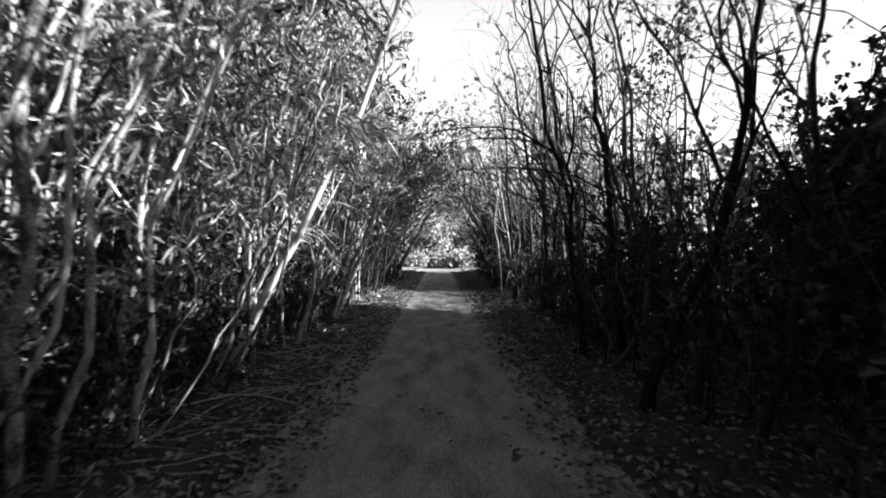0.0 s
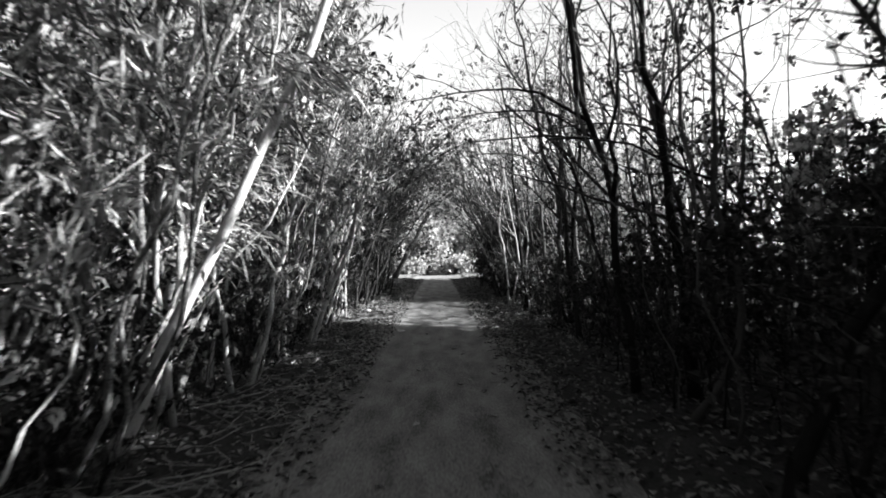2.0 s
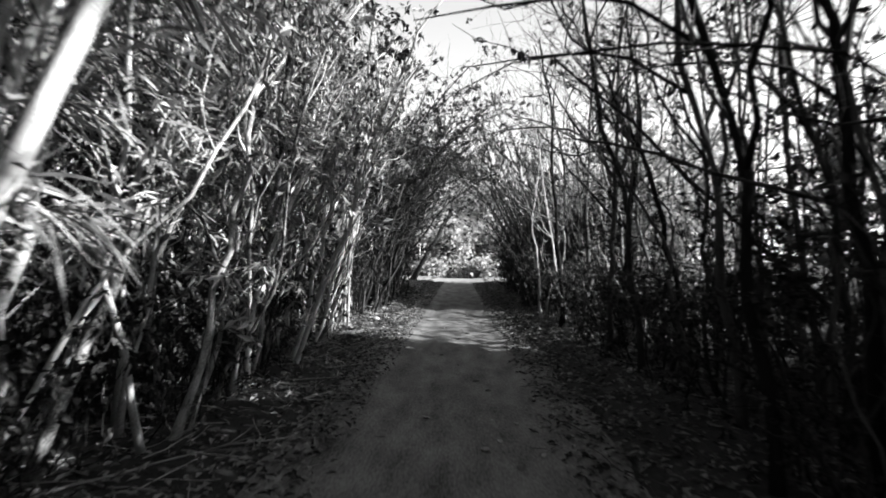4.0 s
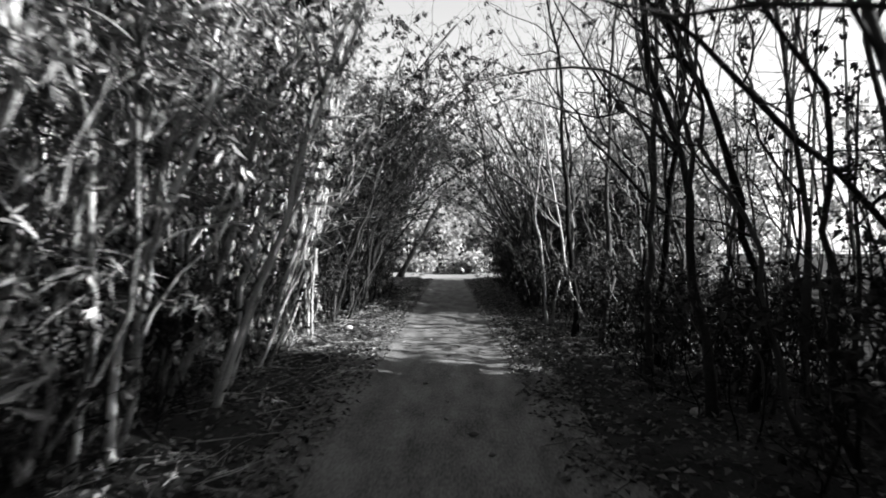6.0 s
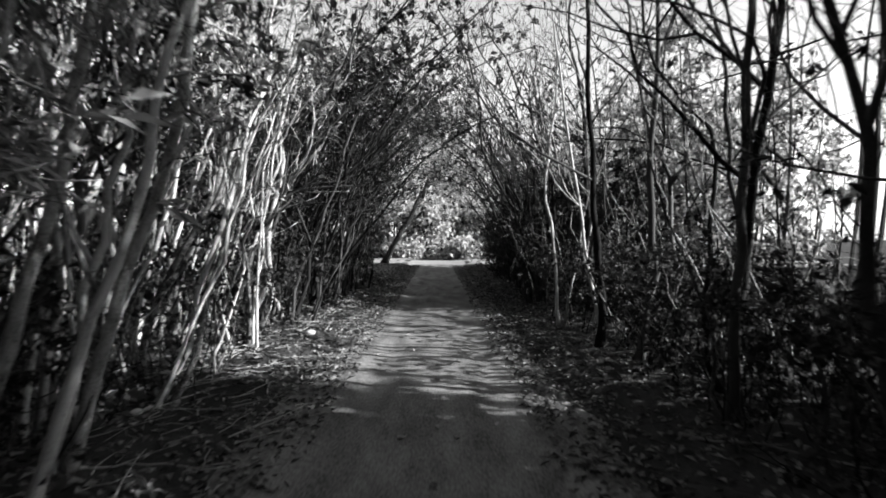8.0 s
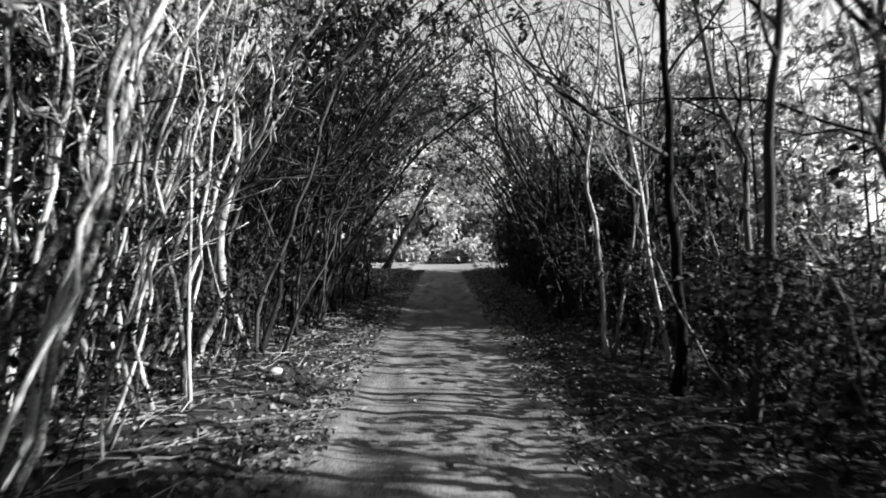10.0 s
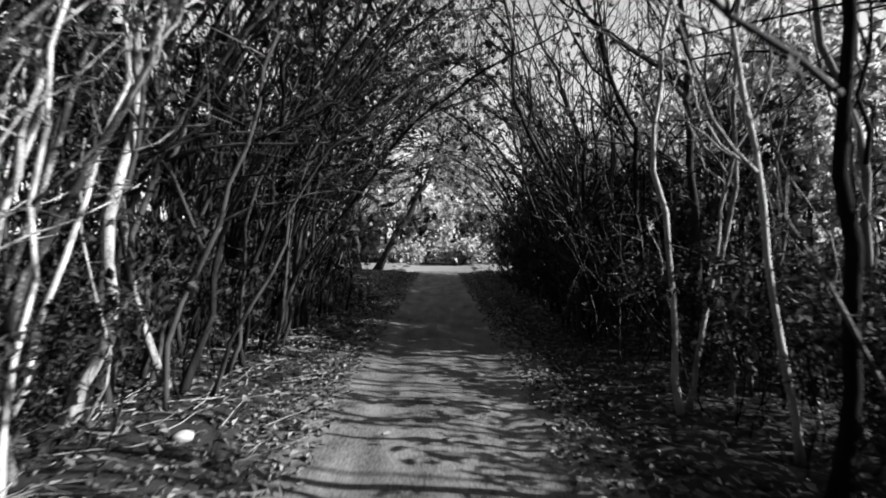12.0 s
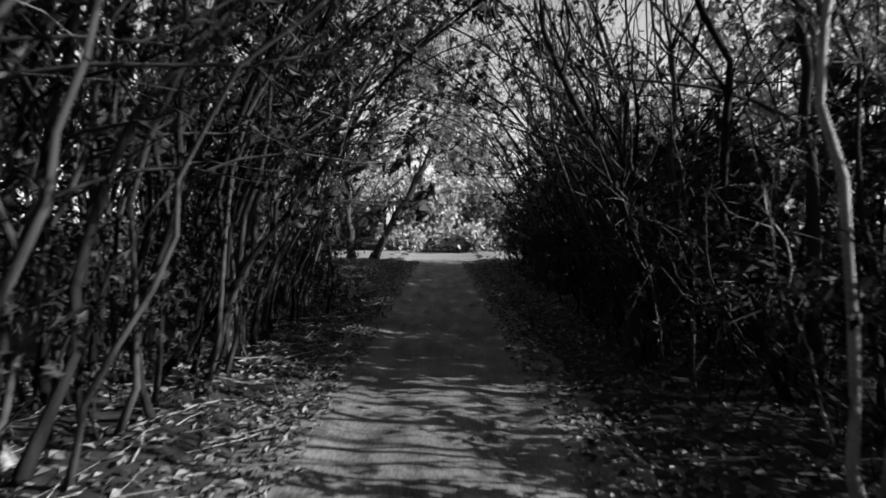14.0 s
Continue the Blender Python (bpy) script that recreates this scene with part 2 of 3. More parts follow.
def plant(kinds, spots, side, twist=28):
    """Sets trees of the kinds on the spots; the first use of a kind moves the kind itself."""
    fresh = list(kinds)
    for x, y in spots:
        k = kinds[rng.integers(len(kinds))]
        if fresh:
            k = fresh[0]
        turn = (0 if side < 0 else 180) + rng.uniform(-twist, twist)
        m = pose(x, y, verge(x, y) - 0.02, 0, 0, turn) @ Matrix.Scale(rng.uniform(0.85, 1.15), 4)
        if fresh:
            fresh.pop(0).matrix_basis = m
        else:
            copy_thing(k, m)


def row(y0, y1, count, x0, x1, side, power=1.0):
    ys = y0 + (np.arange(count) + rng.uniform(0, 1, count)) * (y1 - y0) / count
    xs = x0 + (x1 - x0) * rng.uniform(0, 1, count) ** power
    return [(float(side * x), float(y)) for x, y in zip(xs, ys)]


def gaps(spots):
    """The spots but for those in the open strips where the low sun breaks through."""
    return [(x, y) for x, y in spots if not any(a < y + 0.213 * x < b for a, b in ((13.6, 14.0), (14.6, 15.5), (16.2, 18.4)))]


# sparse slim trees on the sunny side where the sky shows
open_right = stand("young_tree", "slim dark-barked young tree with sparse twiggy crown", "young trees along the track", TWIG, LEAF_SHADE,
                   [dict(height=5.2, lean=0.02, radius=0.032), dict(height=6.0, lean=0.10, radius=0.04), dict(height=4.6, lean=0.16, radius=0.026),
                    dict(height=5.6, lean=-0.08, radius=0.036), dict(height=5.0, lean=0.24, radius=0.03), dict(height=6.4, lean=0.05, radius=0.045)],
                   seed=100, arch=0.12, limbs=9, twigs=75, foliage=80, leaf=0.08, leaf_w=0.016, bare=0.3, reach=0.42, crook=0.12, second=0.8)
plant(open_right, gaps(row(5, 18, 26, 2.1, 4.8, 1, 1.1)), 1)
dense_right = stand("young_tree", "twiggy shade-dark young tree fanning over the track", "young trees along the track", BARK_SHADE, LEAF_SHADE,
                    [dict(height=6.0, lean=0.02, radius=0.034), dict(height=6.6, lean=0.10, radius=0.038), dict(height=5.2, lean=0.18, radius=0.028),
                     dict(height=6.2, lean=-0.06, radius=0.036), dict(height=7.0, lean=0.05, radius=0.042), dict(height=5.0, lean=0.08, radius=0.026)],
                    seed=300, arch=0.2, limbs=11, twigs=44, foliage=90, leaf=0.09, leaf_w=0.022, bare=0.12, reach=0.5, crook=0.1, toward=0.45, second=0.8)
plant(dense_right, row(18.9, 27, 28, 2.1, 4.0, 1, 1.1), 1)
leafy_left = stand("young_tree", "leaning young tree with long narrow leaves, stem painted sunlit", "young trees along the track", BARK_SUNLIT, LEAF_DRY,
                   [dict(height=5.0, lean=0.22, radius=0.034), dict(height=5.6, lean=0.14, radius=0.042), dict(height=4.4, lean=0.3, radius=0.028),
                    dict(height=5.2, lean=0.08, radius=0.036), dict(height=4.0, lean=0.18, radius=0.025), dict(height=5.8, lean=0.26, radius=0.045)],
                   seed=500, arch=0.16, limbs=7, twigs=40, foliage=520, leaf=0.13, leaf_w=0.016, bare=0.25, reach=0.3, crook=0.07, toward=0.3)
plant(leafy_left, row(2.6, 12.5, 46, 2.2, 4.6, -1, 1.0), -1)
bare_left = stand("young_tree", "bare young tree with sun dapple painted on its stem", "young trees along the track", BARK_SUNLIT, LEAF_DRY,
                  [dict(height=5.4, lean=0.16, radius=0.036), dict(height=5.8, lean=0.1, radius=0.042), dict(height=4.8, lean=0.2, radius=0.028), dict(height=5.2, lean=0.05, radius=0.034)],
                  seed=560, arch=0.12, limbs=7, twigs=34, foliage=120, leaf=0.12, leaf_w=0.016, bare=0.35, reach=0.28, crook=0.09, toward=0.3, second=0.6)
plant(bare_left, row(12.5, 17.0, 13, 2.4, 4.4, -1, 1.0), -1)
arch_left = stand("young_tree", "twiggy shade-dark young tree arching over the track", "young trees along the track", BARK_SHADE, LEAF_SHADE,
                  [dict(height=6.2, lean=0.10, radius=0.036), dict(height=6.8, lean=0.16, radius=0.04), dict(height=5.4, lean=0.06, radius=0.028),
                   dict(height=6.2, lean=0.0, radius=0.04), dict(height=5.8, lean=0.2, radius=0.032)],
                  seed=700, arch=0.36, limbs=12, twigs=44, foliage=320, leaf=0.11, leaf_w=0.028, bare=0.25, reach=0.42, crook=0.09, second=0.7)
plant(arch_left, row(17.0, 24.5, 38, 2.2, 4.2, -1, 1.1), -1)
far_rows = stand("young_tree", "leafy young tree near the tunnel's end", "young trees along the track", BARK_SHADE, LEAF_SHADE,
                 [dict(height=6.0, lean=-0.04, radius=0.03), dict(height=6.8, lean=0.02, radius=0.035), dict(height=5.2, lean=-0.06, radius=0.026)],
                 seed=800, arch=0.04, limbs=11, twigs=60, foliage=620, leaf=0.09, leaf_w=0.024, bare=0.1, reach=0.26, crook=0.06, toward=0.2)
crossing_trees = stand("young_tree", "thin dark tree whose boughs meet over the track", "young trees along the track", BARK_SHADE, LEAF_SHADE,
                       [dict(height=5.8, lean=0.12, radius=0.032), dict(height=6.4, lean=0.18, radius=0.036), dict(height=5.4, lean=0.22, radius=0.028)],
                       seed=760, arch=0.55, limbs=11, twigs=70, foliage=300, leaf=0.10, leaf_w=0.026, bare=0.3, reach=0.36, crook=0.09, toward=0.5, second=0.8)
plant(crossing_trees, row(19.5, 24.0, 7, 2.2, 3.0, -1), -1, 20)
plant([copy_thing(f, pose(3.0, 21 + 2 * i, 0)) for i, f in enumerate(crossing_trees)], row(20.5, 25, 6, 2.2, 3.0, 1), 1, 20)
# vault leaves carry the bright haze in their colour
vault = stand("young_tree", "young tree with haze-bright leaves arching across the track", "young trees along the track", BARK_SHADE, LEAF_HAZE,
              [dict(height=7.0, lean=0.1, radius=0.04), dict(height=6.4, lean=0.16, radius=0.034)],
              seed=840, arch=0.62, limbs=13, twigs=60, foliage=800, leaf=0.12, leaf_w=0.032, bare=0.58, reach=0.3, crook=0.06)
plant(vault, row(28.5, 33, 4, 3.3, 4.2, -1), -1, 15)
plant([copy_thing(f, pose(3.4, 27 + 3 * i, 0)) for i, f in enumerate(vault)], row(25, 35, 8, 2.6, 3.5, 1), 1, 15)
plant(far_rows, row(26, 36, 16, 2.5, 4.6, 1), 1)
plant([copy_thing(f, pose(-3.6, 27 + 3 * i, 0)) for i, f in enumerate(far_rows)], row(26, 33, 8, 4.2, 7.0, -1), -1)


# trees that stand out, one by one
def lone(x, y, side, label, bark, leaf_mat, turn=0, **kw):
    t = tree("tree", label, "tall trees beside the track", bark, leaf_mat, **kw)
    t.matrix_basis = pose(x, y, verge(x, y) - 0.03, 0, 0, (0 if side < 0 else 180) + turn)
    return t


DARK_TALL = "tall shade-dark tree with forking limbs beside the track"
SUNLIT_TALL = "leaning tree at the track's edge, bark painted sunlit"
thin = dict(limbs=9, twigs=60, foliage=60, leaf=0.08, leaf_w=0.016, bare=0.3, reach=0.4, arch=0.0, second=0.8)
lone(1.95, 5.0, 1, DARK_TALL, BARK_SHADE, LEAF_SHADE, seed=3, height=6.0, radius=0.055, lean=-0.2, crook=0.09, **thin)
lone(2.6, 4.3, 1, DARK_TALL, BARK_SHADE, LEAF_SHADE, seed=41, height=5.5, radius=0.04, lean=-0.05, crook=0.1, **thin)
lone(2.6, 7.37, 1, DARK_TALL, BARK_SHADE, LEAF_SHADE, seed=2, height=6.2, radius=0.052, lean=0.02, crook=0.08, **thin)
lone(3.1, 8.5, 1, DARK_TALL, BARK_SHADE, LEAF_SHADE, seed=42, height=5.8, radius=0.042, lean=0.06, crook=0.12, **thin)
lone(2.9, 11.4, 1, "crooked dark tree reaching over the track", BARK_SHADE, LEAF_SHADE, seed=43, height=5.6, radius=0.042, lean=0.18, crook=0.1, **{**thin, "arch": 0.25})
lone(5.8, 10.8, 1, "dark stem leaning far over towards the track", BARK_SHADE, LEAF_SHADE, seed=44, height=4.0, radius=0.045, lean=1.15, crook=0.07, **{**thin, "limbs": 6})
lone(2.48, 12.92, 1, "upright dark tree with short side limbs", TWIG, LEAF_SHADE, seed=45, height=6.0, radius=0.05, lean=0.01, crook=0.04, **thin)
lone(2.9, 13.6, 1, DARK_TALL, BARK_SHADE, LEAF_SHADE, seed=4, height=6.5, radius=0.055, lean=0.03, crook=0.05, **thin)
lone(2.5, 16.45, 1, "slender tree leaning to the track, sunlight painted in its bark", STEM_LIT, LEAF_SHADE, seed=5, height=6.0, radius=0.028, lean=0.17, crook=0.03, **thin)
lone(2.25, 15.8, 1, DARK_TALL, BARK_SHADE, LEAF_SHADE, seed=6, height=6.2, radius=0.05, lean=0.1, crook=0.06, **thin)
lone(2.08, 17.35, 1, "slender tree forking at its foot, sunlight painted in its bark", STEM_LIT, LEAF_SHADE, seed=7, height=5.8, radius=0.03, lean=0.12, crook=0.06, **thin)
lone(2.14, 17.42, 1, "thin stem beside a forked tree, sunlight painted in its bark", STEM_LIT, LEAF_SHADE, seed=71, height=4.2, radius=0.024, lean=-0.22, crook=0.06, **{**thin, "limbs": 5, "twigs": 26})
lone(2.48, 15.0, 1, DARK_TALL, BARK_SHADE, LEAF_SHADE, seed=8, height=6.2, radius=0.05, lean=0.03, crook=0.05, **thin)
lone(2.75, 17.9, 1, "slender tree leaning to the track, sunlight painted in its bark", STEM_LIT, LEAF_SHADE, seed=9, height=5.6, radius=0.028, lean=0.1, crook=0.08, **{**thin, "arch": 0.12})
lone(3.1, 19.2, 1, DARK_TALL, BARK_SHADE, LEAF_SHADE, seed=46, height=6.6, radius=0.06, lean=0.08, crook=0.1, **thin)
leafy = dict(limbs=8, twigs=44, foliage=300, leaf=0.13, leaf_w=0.016, bare=0.4, reach=0.24, toward=0.1, second=0.7)
LEANING = lone(-2.5, 6.1, -1, "long trunk leaning far over the track, bark painted sunlit", BARK_SUNLIT, LEAF_DRY, seed=11, height=5.6, radius=0.062, lean=0.45, arch=0.0, crook=0.04, **leafy)
lone(-3.2, 3.4, -1, SUNLIT_TALL, BARK_SUNLIT, LEAF_DRY, seed=12, height=5.4, radius=0.055, lean=0.28, arch=0.0, crook=0.04, **leafy)
EDGE_A = lone(-3.35, 3.9, -1, SUNLIT_TALL, BARK_SUNLIT, LEAF_DRY, seed=19, height=5.4, radius=0.05, lean=0.2, arch=0.0, crook=0.06, **leafy)
EDGE_B = lone(-3.1, 5.2, -1, SUNLIT_TALL, BARK_SUNLIT, LEAF_DRY, seed=20, height=5.4, radius=0.045, lean=0.3, arch=0.05, crook=0.05, **leafy)
MID_LEFT = lone(-2.75, 7.6, -1, SUNLIT_TALL, BARK_SUNLIT, LEAF_DRY, seed=18, height=5.2, radius=0.045, lean=0.16, arch=0.05, crook=0.06, **leafy)
EDGE_C = lone(-2.65, 9.7, -1, SUNLIT_TALL, BARK_SUNLIT, LEAF_DRY, seed=22, height=5.2, radius=0.045, lean=0.18, arch=0.05, crook=0.07, **leafy)
NEAR_LEFT = lone(-2.7, 11.4, -1, SUNLIT_TALL, BARK_SUNLIT, LEAF_DRY, seed=13, height=5.2, radius=0.045, lean=0.24, arch=-0.05, crook=0.07, **leafy)
hung = dict(limbs=11, twigs=60, foliage=1000, leaf=0.11, leaf_w=0.03, bare=0.4, reach=0.36, toward=0.5, second=0.8, lean=0.2, arch=0.12, crook=0.07)
HUNG = "dark leafy young tree hanging over the track's edge"
lone(-3.0, 10.3, -1, HUNG, TWIG, LEAF_SHADE, seed=51, height=5.0, radius=0.04, **hung)
lone(-3.3, 11.1, -1, HUNG, TWIG, LEAF_SHADE, seed=52, height=5.4, radius=0.045, **hung)
lone(-3.1, 12.3, -1, HUNG, TWIG, LEAF_SHADE, seed=53, height=5.2, radius=0.04, **hung)
lone(-3.1, 14.3, -1, SUNLIT_TALL, BARK_SUNLIT, LEAF_DRY, seed=14, height=5.0, radius=0.045, lean=0.3, arch=0.05, crook=0.05, **leafy)
lone(-3.05, 16.0, -1, SUNLIT_TALL, BARK_SUNLIT, LEAF_DRY, seed=15, height=5.4, radius=0.04, lean=0.42, arch=0.0, crook=0.05, **leafy)
lone(-3.0, 17.1, -1, "crooked tree at the track's edge, bark painted sunlit", BARK_SUNLIT, LEAF_DRY, seed=16, height=5.6, radius=0.058, lean=0.12, arch=0.05, crook=0.07, **leafy)
lone(-3.5, 16.9, -1, SUNLIT_TALL, BARK_SUNLIT, LEAF_DRY, seed=24, height=5.4, radius=0.04, lean=0.14, arch=0.05, crook=0.05, **leafy)
lone(-2.7, 18.15, -1, "crooked tree at the track's edge, bark painted sunlit", BARK_SUNLIT, LEAF_SHADE, seed=17, height=5.4, radius=0.045, lean=0.1, arch=0.04, crook=0.1, **leafy)
lone(-3.5, 19.8, -1, DARK_TALL, TWIG, LEAF_SHADE, seed=25, height=5.8, radius=0.06, lean=0.08, arch=0.04, crook=0.06, **leafy)
lone(-2.7, 19.7, -1, "bare dark stem arching over the track", BARK_SHADE, LEAF_SHADE, seed=26, height=4.9, radius=0.036, lean=0.5, arch=0.35, crook=0.06,
     limbs=7, twigs=40, foliage=40, leaf=0.08, leaf_w=0.016, bare=0.45, reach=0.34, second=0.8)
lone(-1.9, 23.65, -1, "thin bare dark sapling alone at the track's edge", BARK_SHADE, LEAF_SHADE, seed=27, height=4.4, radius=0.026, lean=0.03, crook=0.05,
     **{**thin, "limbs": 5, "twigs": 22, "bare": 0.5})


def leaf_spray(parent, place, count, seed, length, toward=(1.0, -0.3, -0.25)):
    """A drooping fan of long dry blades on a branchlet of the tree."""
    rg = np.random.default_rng(seed)
    h = Heap()
    t = np.linspace(0, 1, 5)
    d0 = Vector(toward).normalized()
    for i in range(count):
        d = np.array(d0) + rg.normal(0, 0.45, 3)
        d /= np.linalg.norm(d)
        ln = length * rg.uniform(0.5, 1.2)
        st = np.array(d0) * rg.uniform(-0.3, 0.3) + rg.normal(0, 0.06, 3)
        c = st + d * ln * t[:, None]
        c[:, 2] -= 0.3 * ln * t ** 2
        s = np.cross(d, rg.normal(size=3))
        s /= np.linalg.norm(s)
        w = 0.009 * np.sin(np.pi * (0.12 + 0.86 * t))
        h.add(np.concatenate([c - s * w[:, None], c + s * w[:, None]]), [(k, k + 1, k + 6, k + 5) for k in range(4)])
    ob = part("leaf_spray", h, LEAF_DRY, parent, "drooping spray of long pale dry blades")
    ob["kind"] = "stuff"
    ob.matrix_basis = parent.matrix_basis.inverted() @ Matrix.Translation(place)


leaf_spray(LEANING, (-0.95, 5.9, 3.0), 70, 1, 0.34)
leaf_spray(NEAR_LEFT, (-2.3, 11.2, 2.1), 80, 2, 0.36)
leaf_spray(MID_LEFT, (-2.4, 7.4, 1.75), 90, 3, 0.36)
leaf_spray(MID_LEFT, (-2.5, 7.6, 2.5), 60, 4, 0.32)
leaf_spray(NEAR_LEFT, (-2.4, 11.5, 3.0), 60, 5, 0.32)
rg = np.random.default_rng(64)
for k, holder in enumerate((EDGE_A, EDGE_B, LEANING, MID_LEFT, EDGE_C)):
    foot = holder.matrix_basis.translation
    for q in range(6):
        z = rg.uniform(1.2, 3.6)
        leaf_spray(holder, (foot.x + (0.42 if holder is LEANING else 0.24) * z + rg.uniform(-0.15, 0.3), foot.y + rg.uniform(-0.5, 0.5), z), 34, 100 + 10 * k + q, 0.3,
                   (rg.uniform(-0.2, 1), rg.uniform(-1, 0.4), rg.uniform(-0.5, 0.3)))


# the leaning forked tree and its darker neighbour at the tunnel's end
lone(-2.85, 37.2, -1, "leaning forked tree at the edge of the clearing", BARK_SHADE, LEAF_SHADE, seed=31, height=8.0, radius=0.17, lean=0.30, arch=0.16, crook=0.12,
     limbs=7, twigs=40, foliage=120, leaf=0.1, leaf_w=0.03, bare=0.42, reach=0.36, second=0.9, toward=0.6, sides=8)
lone(-3.7, 37.0, -1, "dark many-stemmed tree at the edge of the clearing", BARK_SHADE, LEAF_SHADE, seed=32, height=6.0, radius=0.17, lean=-0.02, arch=0.0, crook=0.08,
     limbs=10, twigs=60, foliage=120, leaf=0.1, leaf_w=0.03, bare=0.14, reach=0.55, second=0.9, toward=0.0, sides=8)


# ---- woods behind the first rows ----
def mass(spots, kinds, side, spin, root, bark, leaf_mat):
    """Many trees of a few kinds, joined under one root."""
    w, c = Heap(), Heap()
    for x, y in spots:
        k = kinds[rng.integers(len(kinds))]
        m = pose(x, y, verge(x, y) - 0.03, 0, 0, (0 if side < 0 else 180) + rng.uniform(-spin, spin)) @ Matrix.Scale(rng.uniform(0.8, 1.2), 4)
        w.put(k[0], m)
        for arm in k[1]:
            w.put(arm, m)
        w.put(k[2], m)
        c.put(k[3], m)
    tagged(part("stem_mass", w, bark, root), kind="stuff")
    tagged(part("foliage", c, leaf_mat, root), kind="stuff")


def woods(name, label, bark, leaf_mat, spots, seed, spin=180, side=-1, low=0.85, **kw):
    kinds = [grow(seed + i * 31, sides=4, **{**kw, "height": kw["height"] * f}) for i, f in enumerate((low, 0.93, 1.0, 1.08, 1.25))]
    mass(spots, kinds, side, spin, tagged(new(name), label, "woods", kind="stuff"), bark, leaf_mat)


def sunward(y0, y1, count, x0, x1):
    """Out-of-view spots on the sunny side for added trees that shade the track from y0 to y1, along the sun's way."""
    return [(x, y - 0.213 * x) for x, y in row(y0, y1, count, x0, x1, 1) if x > 0.85 * (y - 0.213 * x) + 1.6]


slight = dict(n=9, points=5, second=0.2)
# saplings between the trees
def saplings(label, bark, leaf_mat, seed, spots, side, lean, arch, foliage, heights, twist=40, **kw):
    """A crowd of thin single stems: the foremost are things of their own, the rest is one mass."""
    shape = [dict(seed=seed + 13 * i, height=h, radius=0.0062 * h * (0.75 + 0.12 * (i % 4)), lean=lean * (0.3 + 0.4 * (i % 4)), arch=arch, limbs=2, twigs=7,
                  foliage=foliage, bare=0.3, reach=0.34, crook=0.08, sides=5, n=11, points=6, second=0.5, top=0.4, **kw) for i, h in enumerate(heights)]
    spots = sorted(spots, key=lambda p: abs(p[0]))
    plant([tree("sapling", label, "saplings along the track", bark, leaf_mat, **k) for k in shape], spots[:50], side, twist)
    mass(spots[50:], [grow(**k) for k in shape], side, twist, tagged(new("brushwood"), label + " behind others", "saplings", kind="stuff"), bark, leaf_mat)


TALL = (3.6, 2.6, 4.4, 3.2, 5.0, 2.2, 4.0)
SHORT = (2.4, 1.8, 2.9, 2.2, 3.4, 1.6, 2.6)
saplings("thin dark sapling among the young trees", TWIG, LEAF_SHADE, 2000, row(3.5, 13, 90, 2.2, 5.5, 1), 1, 0.16, 0.1, 18, SHORT, leaf=0.08, leaf_w=0.018)
saplings("thin sapling with bark painted lighter for the sun it catches", STEM_LIT, LEAF_DRY, 2030, gaps(row(13, 18.6, 66, 2.2, 5.5, 1)), 1, 0.2, 0.1, 6, SHORT, leaf=0.08, leaf_w=0.018)
saplings("thin shade-dark sapling arching to the track", BARK_SHADE, LEAF_SHADE, 2100, row(18.4, 35, 80, 2.0, 4.6, 1), 1, 0.14, 0.2, 36, SHORT, leaf=0.09, leaf_w=0.022)
saplings("thin sapling leaning to the track, bark painted sunlit", BARK_SUNLIT, LEAF_DRY, 2200, row(2.2, 12.5, 130, 2.2, 5.2, -1), -1, 0.28, 0.1, 84, TALL, leaf=0.13, leaf_w=0.016)
saplings("thin bare sapling with sun dapple painted on its bark", BARK_SUNLIT, LEAF_DRY, 2250, row(12.5, 17, 44, 2.3, 5.2, -1), -1, 0.2, 0.08, 10, TALL, leaf=0.11, leaf_w=0.015)
saplings("thin shade-dark sapling arching over the track", BARK_SHADE, LEAF_SHADE, 2300, row(17.6, 25, 84, 2.1, 4.6, -1), -1, 0.24, 0.28, 40, TALL, leaf=0.09, leaf_w=0.022)
# low undergrowth
low = dict(radius=0.008, limbs=2, twigs=4, bare=0.1, reach=0.5, lean=0.1, arch=0.15, leaf=0.08, leaf_w=0.022, **slight)
woods("undergrowth", "low shade-dark leafy undergrowth under the trees", BARK_SHADE, LEAF_SHADE, row(-2, 9, 170, 2.2, 7, 1, 1.4), 2400, 180, 1, 0.5, height=1.7, foliage=150, **low)
woods("undergrowth", "low shade-dark undergrowth under thin stems", BARK_SHADE, LEAF_SHADE, row(9, 13, 60, 2.2, 6, 1, 1.4) + row(13, 18.5, 44, 2.3, 4.5, 1, 1.4) + row(18.5, 37, 180, 2.2, 6, 1, 1.4), 2450, 180, 1, 0.5, height=1.3, foliage=122, **low)
# added hedge whose shadow keeps low sun off the right verge
woods("undergrowth", "thigh-high leafy undergrowth added to shade the right verge", BARK_SHADE, LEAF_SHADE, row(12.4, 18.6, 90, 2.7, 4.8, 1), 2480, 180, 1, 0.7, height=0.95, foliage=110, **low)
woods("undergrowth", "knee-high shade-dark leafy growth under leaning stems", BARK_SHADE, LEAF_SHADE, row(1.5, 12.5, 170, 2.3, 4.2, -1), 2520, 180, -1, 0.6, height=1.0, foliage=130, **low)
woods("undergrowth", "low leafy undergrowth under the pale stems", BARK_SHADE, LEAF_SHADE, row(-2, 27, 420, 2.25, 6, -1, 1.4), 2500, 180, -1, 0.5, height=1.4, foliage=120, **low)

behind = dict(radius=0.035, lean=0.03, arch=0.04, reach=0.3, toward=0, limbs=8, twigs=22, **slight)
